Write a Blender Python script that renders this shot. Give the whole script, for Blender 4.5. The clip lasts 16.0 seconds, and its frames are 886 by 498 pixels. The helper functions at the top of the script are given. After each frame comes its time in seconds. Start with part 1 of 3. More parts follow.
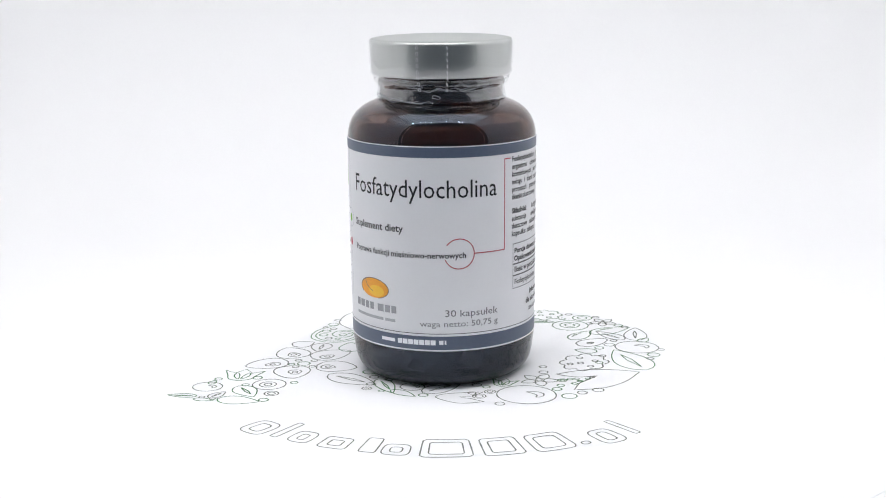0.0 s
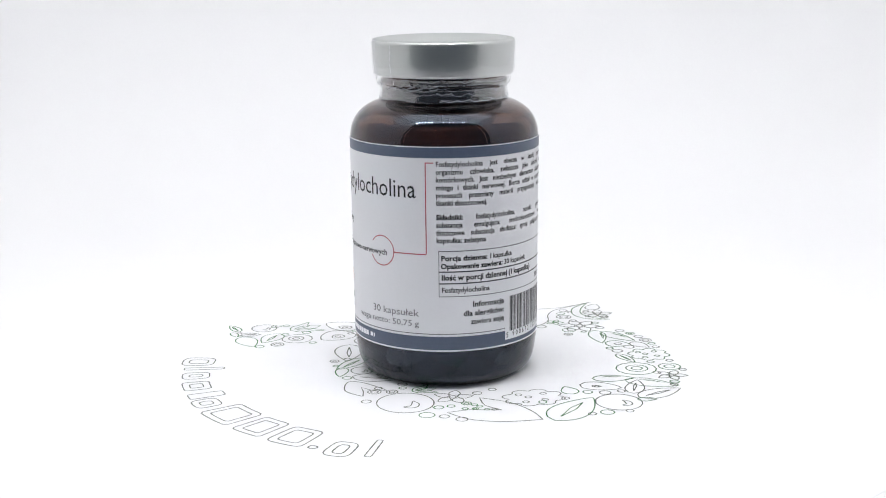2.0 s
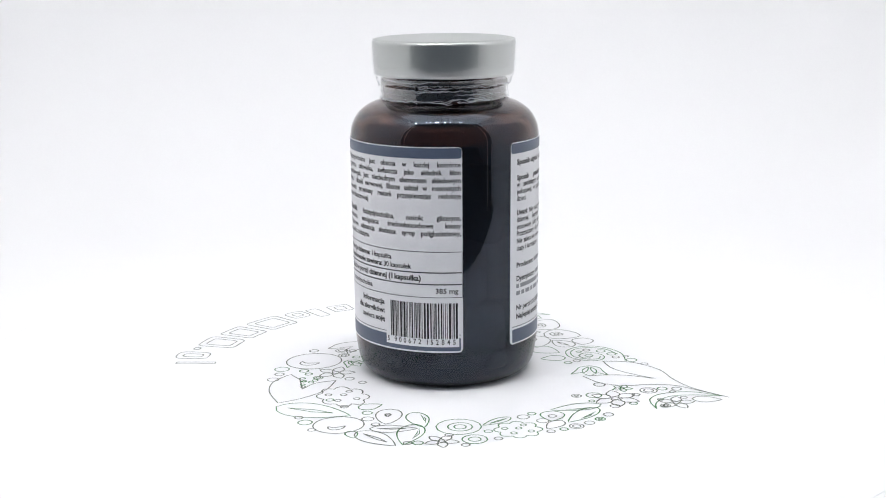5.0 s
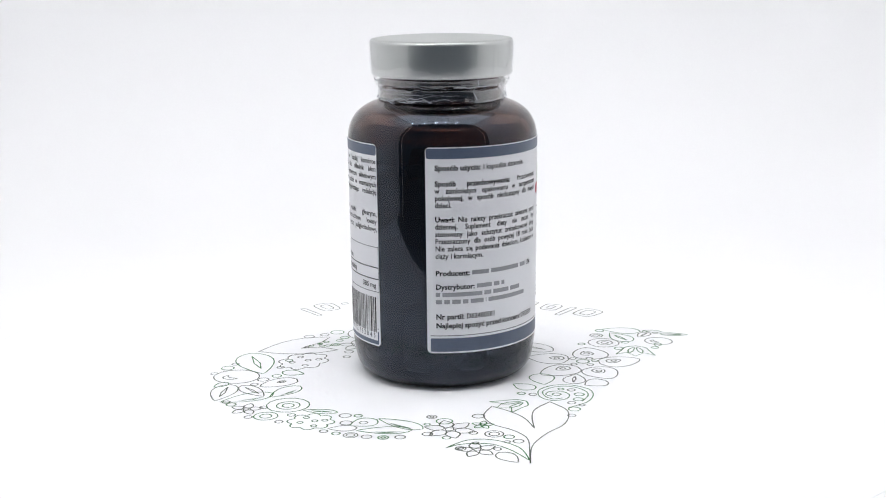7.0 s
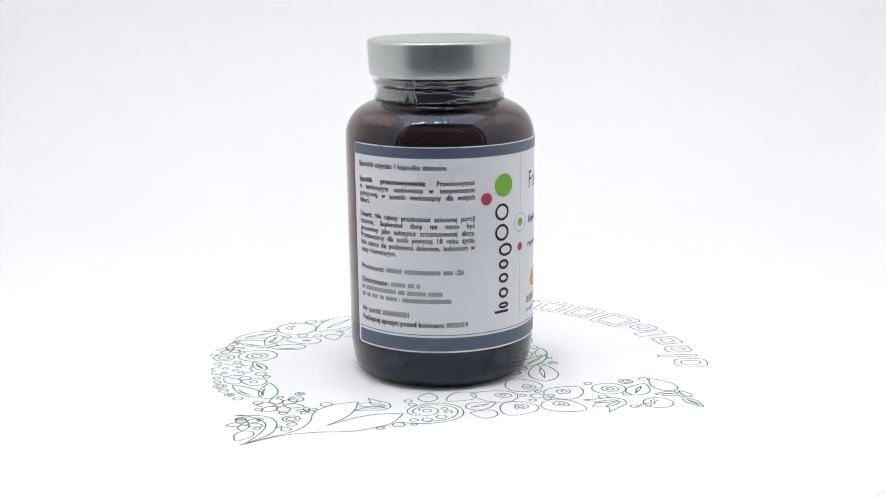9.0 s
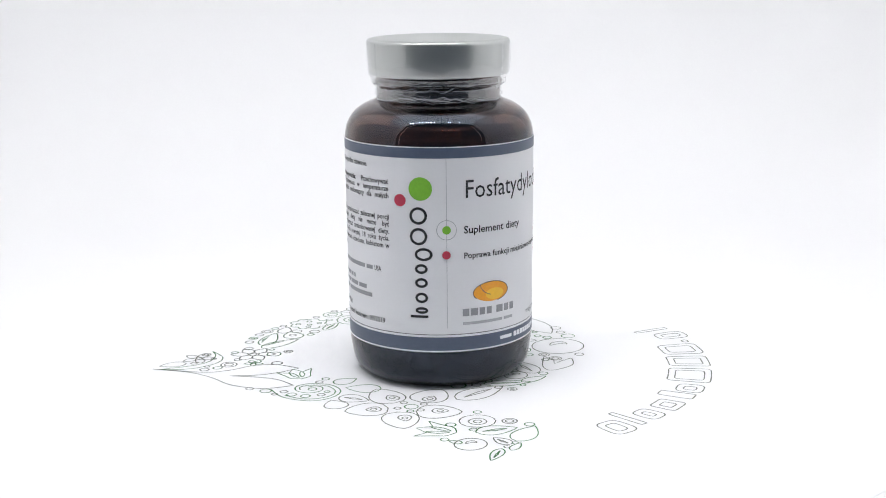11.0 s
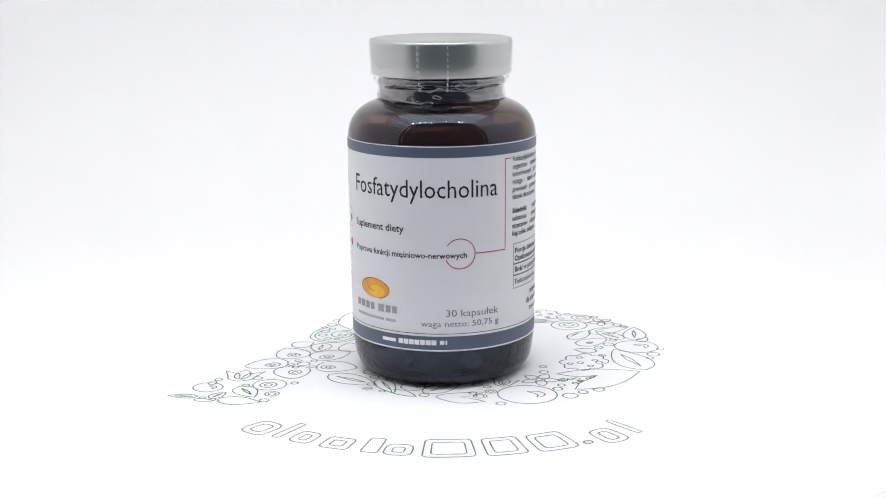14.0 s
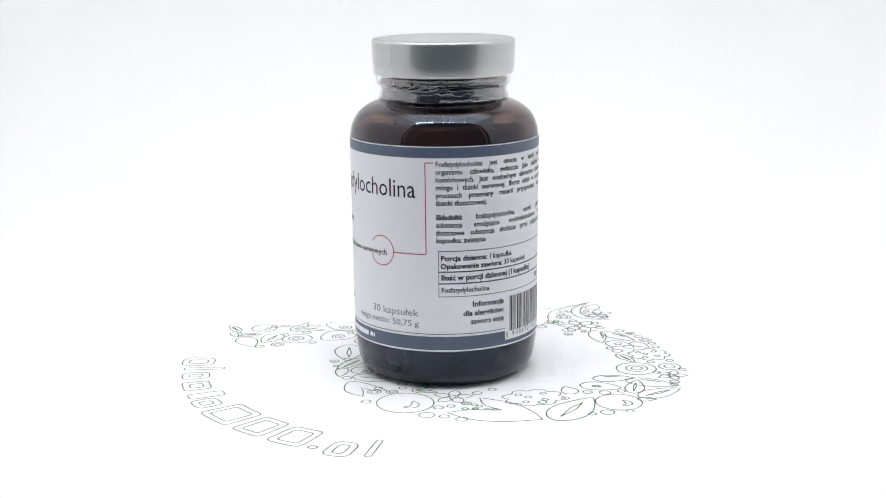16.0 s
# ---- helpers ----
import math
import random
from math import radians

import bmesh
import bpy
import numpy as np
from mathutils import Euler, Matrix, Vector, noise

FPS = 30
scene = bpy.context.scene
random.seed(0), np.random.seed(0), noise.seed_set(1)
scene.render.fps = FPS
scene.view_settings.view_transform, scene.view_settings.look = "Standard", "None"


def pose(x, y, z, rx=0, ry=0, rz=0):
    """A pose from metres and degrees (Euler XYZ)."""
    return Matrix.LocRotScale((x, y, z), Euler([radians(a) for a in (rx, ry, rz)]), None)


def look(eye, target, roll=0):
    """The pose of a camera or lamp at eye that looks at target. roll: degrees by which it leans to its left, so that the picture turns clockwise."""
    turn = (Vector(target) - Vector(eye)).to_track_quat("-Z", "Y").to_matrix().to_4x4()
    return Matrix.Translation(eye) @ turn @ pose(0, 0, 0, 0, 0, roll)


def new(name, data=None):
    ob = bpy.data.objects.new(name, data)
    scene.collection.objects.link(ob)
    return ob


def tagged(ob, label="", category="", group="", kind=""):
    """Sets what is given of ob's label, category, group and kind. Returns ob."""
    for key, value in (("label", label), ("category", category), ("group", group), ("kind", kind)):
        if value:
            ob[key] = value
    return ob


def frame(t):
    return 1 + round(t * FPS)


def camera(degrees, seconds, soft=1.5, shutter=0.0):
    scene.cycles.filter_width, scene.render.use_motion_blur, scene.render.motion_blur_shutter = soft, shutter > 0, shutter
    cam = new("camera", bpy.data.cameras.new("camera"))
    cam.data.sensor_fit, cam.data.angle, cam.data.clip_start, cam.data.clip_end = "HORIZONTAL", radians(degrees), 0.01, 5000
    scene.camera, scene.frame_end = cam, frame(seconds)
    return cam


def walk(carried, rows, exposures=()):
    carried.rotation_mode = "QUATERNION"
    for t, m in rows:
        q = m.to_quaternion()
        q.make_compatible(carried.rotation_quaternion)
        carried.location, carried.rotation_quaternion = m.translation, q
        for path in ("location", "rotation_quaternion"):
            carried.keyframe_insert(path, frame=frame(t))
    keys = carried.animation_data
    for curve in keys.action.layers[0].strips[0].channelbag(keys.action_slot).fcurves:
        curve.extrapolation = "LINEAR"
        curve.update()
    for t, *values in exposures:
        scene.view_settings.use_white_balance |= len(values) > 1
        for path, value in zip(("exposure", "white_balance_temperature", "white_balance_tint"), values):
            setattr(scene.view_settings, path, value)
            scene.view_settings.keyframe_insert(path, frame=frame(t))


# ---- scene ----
cam = camera(35.17, 16.0, soft=1.0)
EYE = (0.0, -0.4453, 0.1375)
AIM = (-0.000114, -0.4453 + 0.976495, 0.1375 - 0.215542)
VIEW = look(EYE, AIM, -0.56)
walk(cam, [(0.0, VIEW), (16.0, VIEW)], exposures=[(0.0, 0.0), (15.85, 0.0), (16.0, 0.10)])

# ---- light ----
world = bpy.data.worlds.new("room_air")
world.use_nodes = True
world.node_tree.nodes["Background"].inputs["Color"].default_value = (0.76, 0.85, 1.0, 1)
world.node_tree.nodes["Background"].inputs["Strength"].default_value = 0.16
scene.world = world


def area_lamp(name, eye, target, sx, sy, watts, colour):
    data = bpy.data.lights.new(name, "AREA")
    data.shape, data.size, data.size_y = "RECTANGLE", sx, sy
    data.energy, data.color = watts, colour
    ob = new(name, data)
    ob.matrix_basis = look(eye, target)
    return ob


COOL = (0.990, 0.983, 0.980)
# the light box has a diode strip along the front of its roof and a flat diffuser above the middle
area_lamp("roof_light", (0.02, -0.030, 0.544), (0.02, -0.030, 0.0), 0.54, 0.34, 1.16, COOL)


# ---- materials ----
def material(name, colour, rough=0.5, metal=0.0, vary=0.06, scale=60.0, bump=0.0, bump_scale=400.0,
             transmission=0.0, ior=1.5, coat=0.0, emit=0.0, fine=1200.0):
    m = bpy.data.materials.new(name)
    m.use_nodes = True
    nt = m.node_tree
    b = nt.nodes["Principled BSDF"]
    b.inputs["Roughness"].default_value = rough
    b.inputs["Metallic"].default_value = metal
    b.inputs["IOR"].default_value = ior
    b.inputs["Transmission Weight"].default_value = transmission
    b.inputs["Coat Weight"].default_value = coat
    b.inputs["Base Color"].default_value = (*colour, 1)
    tc = nt.nodes.new("ShaderNodeTexCoord")
    if vary:
        n1 = nt.nodes.new("ShaderNodeTexNoise")
        n1.inputs["Scale"].default_value, n1.inputs["Detail"].default_value = scale, 4
        n2 = nt.nodes.new("ShaderNodeTexNoise")
        n2.inputs["Scale"].default_value, n2.inputs["Detail"].default_value = fine, 2
        for n in (n1, n2):
            nt.links.new(tc.outputs["Object"], n.inputs["Vector"])
        add = nt.nodes.new("ShaderNodeMath")
        add.operation = "ADD"
        nt.links.new(n1.outputs["Fac"], add.inputs[0])
        nt.links.new(n2.outputs["Fac"], add.inputs[1])
        ramp = nt.nodes.new("ShaderNodeMapRange")
        ramp.inputs["From Min"].default_value, ramp.inputs["From Max"].default_value = 0.6, 1.4
        ramp.inputs["To Min"].default_value, ramp.inputs["To Max"].default_value = 1 - vary, 1 + vary
        nt.links.new(add.outputs[0], ramp.inputs["Value"])
        mul = nt.nodes.new("ShaderNodeVectorMath")
        mul.operation = "SCALE"
        mul.inputs[0].default_value = colour
        nt.links.new(ramp.outputs[0], mul.inputs["Scale"])
        nt.links.new(mul.outputs["Vector"], b.inputs["Base Color"])
    if bump:
        n3 = nt.nodes.new("ShaderNodeTexNoise")
        n3.inputs["Scale"].default_value, n3.inputs["Detail"].default_value = bump_scale, 3
        nt.links.new(tc.outputs["Object"], n3.inputs["Vector"])
        bp = nt.nodes.new("ShaderNodeBump")
        bp.inputs["Strength"].default_value, bp.inputs["Distance"].default_value = bump, 0.0005
        nt.links.new(n3.outputs["Fac"], bp.inputs["Height"])
        nt.links.new(bp.outputs["Normal"], b.inputs["Normal"])
    if emit:
        b.inputs["Emission Color"].default_value = (0.975, 0.965, 1, 1)
        b.inputs["Emission Strength"].default_value = emit
    return m


M_SWEEP = material("white_backdrop_paper", (0.835, 0.835, 0.842), 0.75, vary=0.015, scale=8, bump=0.05, bump_scale=300)
M_DISC = material("white_turntable_sheet", (0.86, 0.865, 0.88), 0.75, vary=0.012, scale=15, bump=0.04, bump_scale=500)
M_PANEL = material("light_box_fabric", (0.90, 0.905, 0.90), 0.7, vary=0.03, scale=12, bump=0.1, bump_scale=200)
M_DESK = material("grey_desk_board", (0.16, 0.175, 0.20), 0.5, vary=0.2, scale=6, bump=0.1, bump_scale=60)
M_GLASS = material("amber_glass", (0.118, 0.060, 0.039), 0.03, vary=0.0, transmission=1.0, ior=1.58, bump=0.09, bump_scale=55)
M_GLASS.node_tree.nodes["Principled BSDF"].inputs["Specular Tint"].default_value = (0.63, 0.77, 1.0, 1)
M_GLASS.node_tree.nodes["Principled BSDF"].inputs["Specular IOR Level"].default_value = 0.98
M_CAP = material("satin_silver_metal", (0.43, 0.45, 0.435), 0.35, metal=1.0, vary=0.03, scale=90, bump=0.03, bump_scale=900)
M_LABEL = material("white_label_paper", (0.885, 0.89, 0.915), 0.42, vary=0.015, scale=70, bump=0.04, bump_scale=250)
M_BAND = material("slate_blue_ink", (0.072, 0.094, 0.145), 0.38, vary=0.07, scale=80, bump=0.04, bump_scale=250)
M_INK = material("black_ink", (0.014, 0.014, 0.017), 0.5, vary=0.1, scale=400)
M_GREY = material("grey_ink", (0.085, 0.085, 0.095), 0.5, vary=0.1, scale=400)
M_SOFT = material("soft_grey_ink", (0.18, 0.18, 0.19), 0.5, vary=0.1, scale=400)
M_PALE = material("pale_grey_ink", (0.42, 0.43, 0.45), 0.5, vary=0.1, scale=400)
M_WHITE = material("white_ink", (0.80, 0.81, 0.84), 0.5, vary=0.03, scale=400)
M_RED = material("red_ink", (0.46, 0.035, 0.07), 0.5, vary=0.1, scale=300)
M_GREEN = material("green_ink", (0.17, 0.44, 0.03), 0.5, vary=0.08, scale=300)
M_ORANGE = material("orange_ink", (0.80, 0.33, 0.015), 0.4, vary=0.10, scale=120)
M_YELLOW = material("yellow_ink", (0.85, 0.50, 0.03), 0.4, vary=0.06, scale=200)
M_MID = material("mid_grey_ink", (0.30, 0.305, 0.32), 0.5, vary=0.1, scale=400)
M_CONTENTS = material("dark_capsule_shell", (0.010, 0.008, 0.008), 0.3, vary=0.2, scale=80)
M_LINE = material("dark_green_print_line", (0.12, 0.145, 0.12), 0.6, vary=0.3, scale=45)
M_RIM_LINE = material("pale_grey_print_line", (0.13, 0.15, 0.13), 0.6, vary=0.3, scale=45)
M_LINE_GREEN = material("green_print_line", (0.035, 0.17, 0.05), 0.6, vary=0.3, scale=60)
M_DIODE = material("white_diode", (0.9, 0.9, 0.9), 0.4, vary=0.0, emit=186.0)
M_STRIP = material("white_strip_board", (0.75, 0.76, 0.78), 0.5, vary=0.05, scale=90)


def let_light_through(m, share, colour):
    """Thin paper passes some of the light that falls on its other side."""
    nt = m.node_tree
    thin = nt.nodes.new("ShaderNodeBsdfTranslucent")
    thin.inputs["Color"].default_value = (*colour, 1)
    mix = nt.nodes.new("ShaderNodeMixShader")
    mix.inputs[0].default_value = share
    nt.links.new(nt.nodes["Principled BSDF"].outputs[0], mix.inputs[1])
    nt.links.new(thin.outputs[0], mix.inputs[2])
    nt.links.new(mix.outputs[0], nt.nodes["Material Output"].inputs["Surface"])


let_light_through(M_LABEL, 0.19, (0.85, 0.83, 0.78))


def film_material():
    m = bpy.data.materials.new("clear_shrink_film")
    m.use_nodes = True
    nt = m.node_tree
    nt.nodes.remove(nt.nodes["Principled BSDF"])
    out = nt.nodes["Material Output"]
    clear = nt.nodes.new("ShaderNodeBsdfTransparent")
    clear.inputs["Color"].default_value = (0.97, 0.97, 0.975, 1)
    gloss = nt.nodes.new("ShaderNodeBsdfGlossy")
    gloss.inputs["Color"].default_value, gloss.inputs["Roughness"].default_value = (1, 1, 1, 1), 0.13
    fres = nt.nodes.new("ShaderNodeLayerWeight")
    fres.inputs["Blend"].default_value = 0.35
    amount = nt.nodes.new("ShaderNodeMapRange")
    amount.inputs["To Min"].default_value, amount.inputs["To Max"].default_value = 0.075, 0.60
    nt.links.new(fres.outputs["Facing"], amount.inputs["Value"])
    tc = nt.nodes.new("ShaderNodeTexCoord")
    n = nt.nodes.new("ShaderNodeTexNoise")
    n.inputs["Scale"].default_value, n.inputs["Detail"].default_value = 260, 3
    nt.links.new(tc.outputs["Object"], n.inputs["Vector"])
    bp = nt.nodes.new("ShaderNodeBump")
    bp.inputs["Strength"].default_value, bp.inputs["Distance"].default_value = 0.25, 0.0006
    nt.links.new(n.outputs["Fac"], bp.inputs["Height"])
    for node in (gloss, fres):
        nt.links.new(bp.outputs["Normal"], node.inputs["Normal"])
    mix = nt.nodes.new("ShaderNodeMixShader")
    nt.links.new(amount.outputs[0], mix.inputs[0])
    nt.links.new(clear.outputs[0], mix.inputs[1])
    nt.links.new(gloss.outputs[0], mix.inputs[2])
    nt.links.new(mix.outputs[0], out.inputs["Surface"])
    return m


M_FILM = film_material()


# ---- mesh helpers ----
def mesh_object(name, bm, mat, smooth=True):
    me = bpy.data.meshes.new(name)
    bm.to_mesh(me)
    bm.free()
    for p in me.polygons:
        p.use_smooth = smooth
    me.materials.append(mat)
    return new(name, me)


def part(name, bm, mat, parent, label="", smooth=True):
    ob = mesh_object(name, bm, mat, smooth)
    ob.parent = parent
    return tagged(ob, label)


def lathe(profile, closed=False, steps=160):
    """Turn a profile of (radius, height) round the z axis."""
    bm = bmesh.new()
    rings = []
    for r, z in profile:
        if r < 1e-6:
            rings.append([bm.verts.new((0, 0, z))])
        else:
            rings.append([bm.verts.new((r * math.cos(2 * math.pi * i / steps), r * math.sin(2 * math.pi * i / steps), z)) for i in range(steps)])
    pairs = list(zip(rings, rings[1:])) + ([(rings[-1], rings[0])] if closed else [])
    for a, b in pairs:
        for i in range(steps):
            j = (i + 1) % steps
            if len(a) == 1 and len(b) == 1:
                continue
            if len(a) == 1:
                bm.faces.new((a[0], b[j], b[i]))
            elif len(b) == 1:
                bm.faces.new((a[i], a[j], b[0]))
            else:
                bm.faces.new((a[i], a[j], b[j], b[i]))
    bmesh.ops.recalc_face_normals(bm, faces=bm.faces[:])
    return bm


def rounded(points, reach=0.0012, steps=5):
    """Round the corners of a polyline of (radius, height)."""
    out = [points[0]]
    for a, b, c in zip(points, points[1:], points[2:]):
        a, b, c = Vector(a), Vector(b), Vector(c)
        u, v = a - b, c - b
        k = min(reach, u.length * 0.45, v.length * 0.45)
        p, q = b + u.normalized() * k, b + v.normalized() * k
        for i in range(steps + 1):
            s = i / steps
            out.append(tuple((1 - s) ** 2 * p + 2 * s * (1 - s) * b + s * s * q))
    out.append(points[-1])
    return out


def box(bm, x0, x1, y0, y1, z0, z1):
    v = [bm.verts.new((x, y, z)) for z in (z0, z1) for y in (y0, y1) for x in (x0, x1)]
    for f in ((0, 2, 3, 1), (4, 5, 7, 6), (0, 1, 5, 4), (2, 6, 7, 3), (0, 4, 6, 2), (1, 3, 7, 5)):
        bm.faces.new([v[i] for i in f])
    return bm


# ---- the setting: a white light box on a desk, open to a dim grey room ----
def plain(name, dims, mat, label, category, bevel=0.0):
    bm = box(bmesh.new(), *dims)
    if bevel:
        bmesh.ops.bevel(bm, geom=bm.edges[:], offset=bevel, segments=2, affect="EDGES")
    return tagged(mesh_object(name, bm, mat, False), label, category, kind="structure")


BX0, BX1, BY0, BY1, BTOP = -0.26, 0.30, -0.21, 0.32, 0.55
plain("wall_left", (BX0 - 0.004, BX0, BY0, BY1, -0.004, BTOP), M_PANEL, "white fabric side wall of a photo light box", "wall")
plain("wall_right", (BX1, BX1 + 0.004, BY0, BY1, -0.004, BTOP), M_PANEL, "white fabric side wall of a photo light box", "wall")
plain("wall_back", (BX0, BX1, BY1, BY1 + 0.004, -0.004, BTOP), M_PANEL, "white fabric back wall of a photo light box", "wall")
plain("ceiling", (BX0 - 0.004, BX1 + 0.004, BY0, BY1 + 0.004, BTOP, BTOP + 0.004), M_PANEL, "white fabric roof of a photo light box", "ceiling")
plain("desk_top", (-0.36, 0.40, -0.62, 0.40, -0.030, -0.0045), M_DESK, "grey desk top under the light box", "desk", 0.003)

def backdrop():
    """A white sheet that lies on the box's floor and curves up its back wall."""
    bm = bmesh.new()
    line = [(-0.170, -0.00006), (-0.1695, -0.00006), (-0.169, -0.00006), (-0.05, -0.00006), (0.158, -0.00006), (0.163, -0.00006)]
    rad = 0.117
    for i in range(1, 25):
        a = math.pi / 2 * i / 24
        line.append((0.163 + rad * math.sin(a), -0.00006 + rad * (1 - math.cos(a))))
    line.append((0.28, 0.535))
    cols = [BX0 + 0.002, BX0 + 0.0026] + [BX0 + 0.003 + (BX1 - BX0 - 0.006) * i / 6 for i in range(7)] + [BX1 - 0.0026, BX1 - 0.002]
    rows = [[bm.verts.new((x, y, z)) for x in cols] for y, z in line]
    for a, b in zip(rows, rows[1:]):
        for i in range(len(a) - 1):
            bm.faces.new((a[i], a[i + 1], b[i + 1], b[i]))
    ob = mesh_object("backdrop", bm, M_SWEEP)
    sol = ob.modifiers.new("thickness", "SOLIDIFY")
    sol.thickness, sol.offset = 0.0008, -1
    return tagged(ob, "seamless white paper backdrop curving up behind the bottle", "backdrop", kind="structure")


backdrop()


def led_strip(y, z, x0, x1, count):
    strip = tagged(new("led_strip"), "white strip of small bright diodes under the light box roof", "lamp")
    strip.location = ((x0 + x1) / 2, y, z)
    half = (x1 - x0) / 2
    bm = box(bmesh.new(), -half, half, -0.007, 0.007, 0, BTOP - z)
    part("strip_board", bm, M_STRIP, strip, smooth=False)
    me = None
    for i in range(count):
        x = -half + 2 * half * (i + 0.5) / count
        if me is None:
            d = part("diode", box(bmesh.new(), -0.003, 0.003, -0.005, 0.005, -0.002, -0.0002), M_DIODE, strip, smooth=False)
            me = d.data
        else:
            d = new("diode", me)
            d.parent = strip
        d.location = (x, 0, 0)
    return strip


led_strip(-0.168, 0.535, -0.245, 0.165, 28)


def front_frame():
    """The hoop that holds the light box open: two posts joined by a round-cornered top bar."""
    bm = bmesh.new()
    x0, x1, top, rad = BX0 + 0.02, BX1 - 0.035, BTOP - 0.035, 0.07
    line = [(x0, -0.009)]
    for i in range(9):
        a = math.pi - math.pi / 2 * i / 8
        line.append((x0 + rad + rad * math.cos(a), top - rad + rad * math.sin(a)))
    for i in range(9):
        a = math.pi / 2 - math.pi / 2 * i / 8
        line.append((x1 - rad + rad * math.cos(a), top - rad + rad * math.sin(a)))
    line.append((x1, -0.009))
    rings = []
    for i, (x, z) in enumerate(line):
        px, pz = line[max(i - 1, 0)]
        qx, qz = line[min(i + 1, len(line) - 1)]
        t = Vector((qx - px, qz - pz)).normalized()
        ring = []
        for k in range(8):
            b = 2 * math.pi * k / 8
            ring.append(bm.verts.new((x - t.y * 0.003 * math.cos(b), -0.222 + 0.003 * math.sin(b), z + t.x * 0.003 * math.cos(b))))
        rings.append(ring)
    for p, q in zip(rings, rings[1:]):
        for k in range(8):
            bm.faces.new((p[k], p[(k + 1) % 8], q[(k + 1) % 8], q[k]))
    bmesh.ops.recalc_face_normals(bm, faces=bm.faces[:])
    return tagged(mesh_object("light_box_frame", bm, M_PANEL), "white hoop round the open front of the light box", "frame", kind="structure")


front_frame()


# ---- the turntable and the bottle ----
def turntable():
    table = tagged(new("turntable"), "white round turntable printed with leaf outlines, slowly turning", "turntable")
    prof = [(0.0, 0.0), (0.04, 0.0), (0.09, 0.0), (0.1590, 0.0), (0.1598, 0.0), (0.1600, -0.00001), (0.1602, -0.00005), (0.0, -0.00005)]
    part("disc", lathe(prof, steps=200), M_DISC, table, "white round disc with a printed sheet")
    return table


TABLE = turntable()

BASE_R = 0.0300


def radius_at(z):
    return BASE_R * (1 + 0.0129 * (z - 0.05) / 0.06)


def wrap(deg, z, lift=0.0):
    """A place on the bottle's label: degrees round the bottle, height, distance off the glass."""
    r = radius_at(z) + lift
    return (r * math.cos(radians(deg)), r * math.sin(radians(deg)), z)


BOTTLE = tagged(new("bottle"), "amber glass supplement bottle with white label and silver cap", "bottle")

OUTER = [(0.0, 0.0012), (0.0170, 0.0010), (0.0215, 0.0002), (0.0236, 0.0), (0.0256, 0.0005), (0.0274, 0.0019), (0.0286, 0.0041), (0.02915, 0.0068),
         (radius_at(0.0110), 0.0110), (radius_at(0.04), 0.04), (radius_at(0.0772), 0.0772), (0.0299, 0.0792), (0.02945, 0.0808), (0.0286, 0.0826),
         (0.0273, 0.0844), (0.0254, 0.0860), (0.0230, 0.0873), (0.0208, 0.0881), (0.0198, 0.0889), (0.0195, 0.0905), (0.0197, 0.0925), (0.0202, 0.0933), (0.0202, 0.0945), (0.0195, 0.0952), (0.0192, 0.1040)]
INNER = [(0.0168, 0.1040), (0.0168, 0.0895), (0.0176, 0.0868), (0.0206, 0.0846), (0.0238, 0.0826), (0.0262, 0.0804), (0.0280, 0.0772), (0.0287, 0.0720), (0.0287, 0.0120), (0.0270, 0.0070), (0.0240, 0.0046), (0.0, 0.0042)]


def blown_body():
    """The glass, its inside slightly uneven as moulded glass is."""
    bm = lathe(rounded(OUTER, 0.0010, 3) + rounded(INNER, 0.0040, 2))
    for v in bm.verts:
        r = math.hypot(v.co.x, v.co.y)
        if 0.006 < v.co.z < 0.0875 and 0.012 < r < 0.0289 and (v.co.z < 0.0795 or r < 0.0240) and v.co.z < 0.0862:
            d = Vector((v.co.x / r, v.co.y / r, 0.0))
            v.co -= d * (0.0004 + (0.0007 if v.co.z < 0.076 else 0.0004) * noise.noise(Vector((d.x * 2.6, d.y * 2.6, v.co.z * 60))))
    return bm


part("glass_body", blown_body(), M_GLASS, BOTTLE, "dark amber glass body with round shoulders")

# added slab nested in the heel: its extra tinted faces dim light through the base
SLAB = [(0.0, 0.0040), (0.0238, 0.0044), (0.0262, 0.0056), (0.0276, 0.0046), (0.0268, 0.0028), (0.0256, 0.0016), (0.0238, 0.0011), (0.0, 0.0014)]
part("base_darkening_slab", lathe(rounded(SLAB, 0.0003, 2)), M_GLASS, BOTTLE, "added inner amber slab that darkens the thick glass base")


# second glass sleeve added inside the neck wall to dim light passing through
NECK_SLEEVE = [(0.0166, 0.0892), (0.0166, 0.1036), (0.0146, 0.1036), (0.0146, 0.0896)]
part("neck_darkening_sleeve", lathe(rounded(NECK_SLEEVE, 0.0004, 2) + [NECK_SLEEVE[0]]), M_GLASS, BOTTLE, "added inner glass sleeve that darkens the neck")


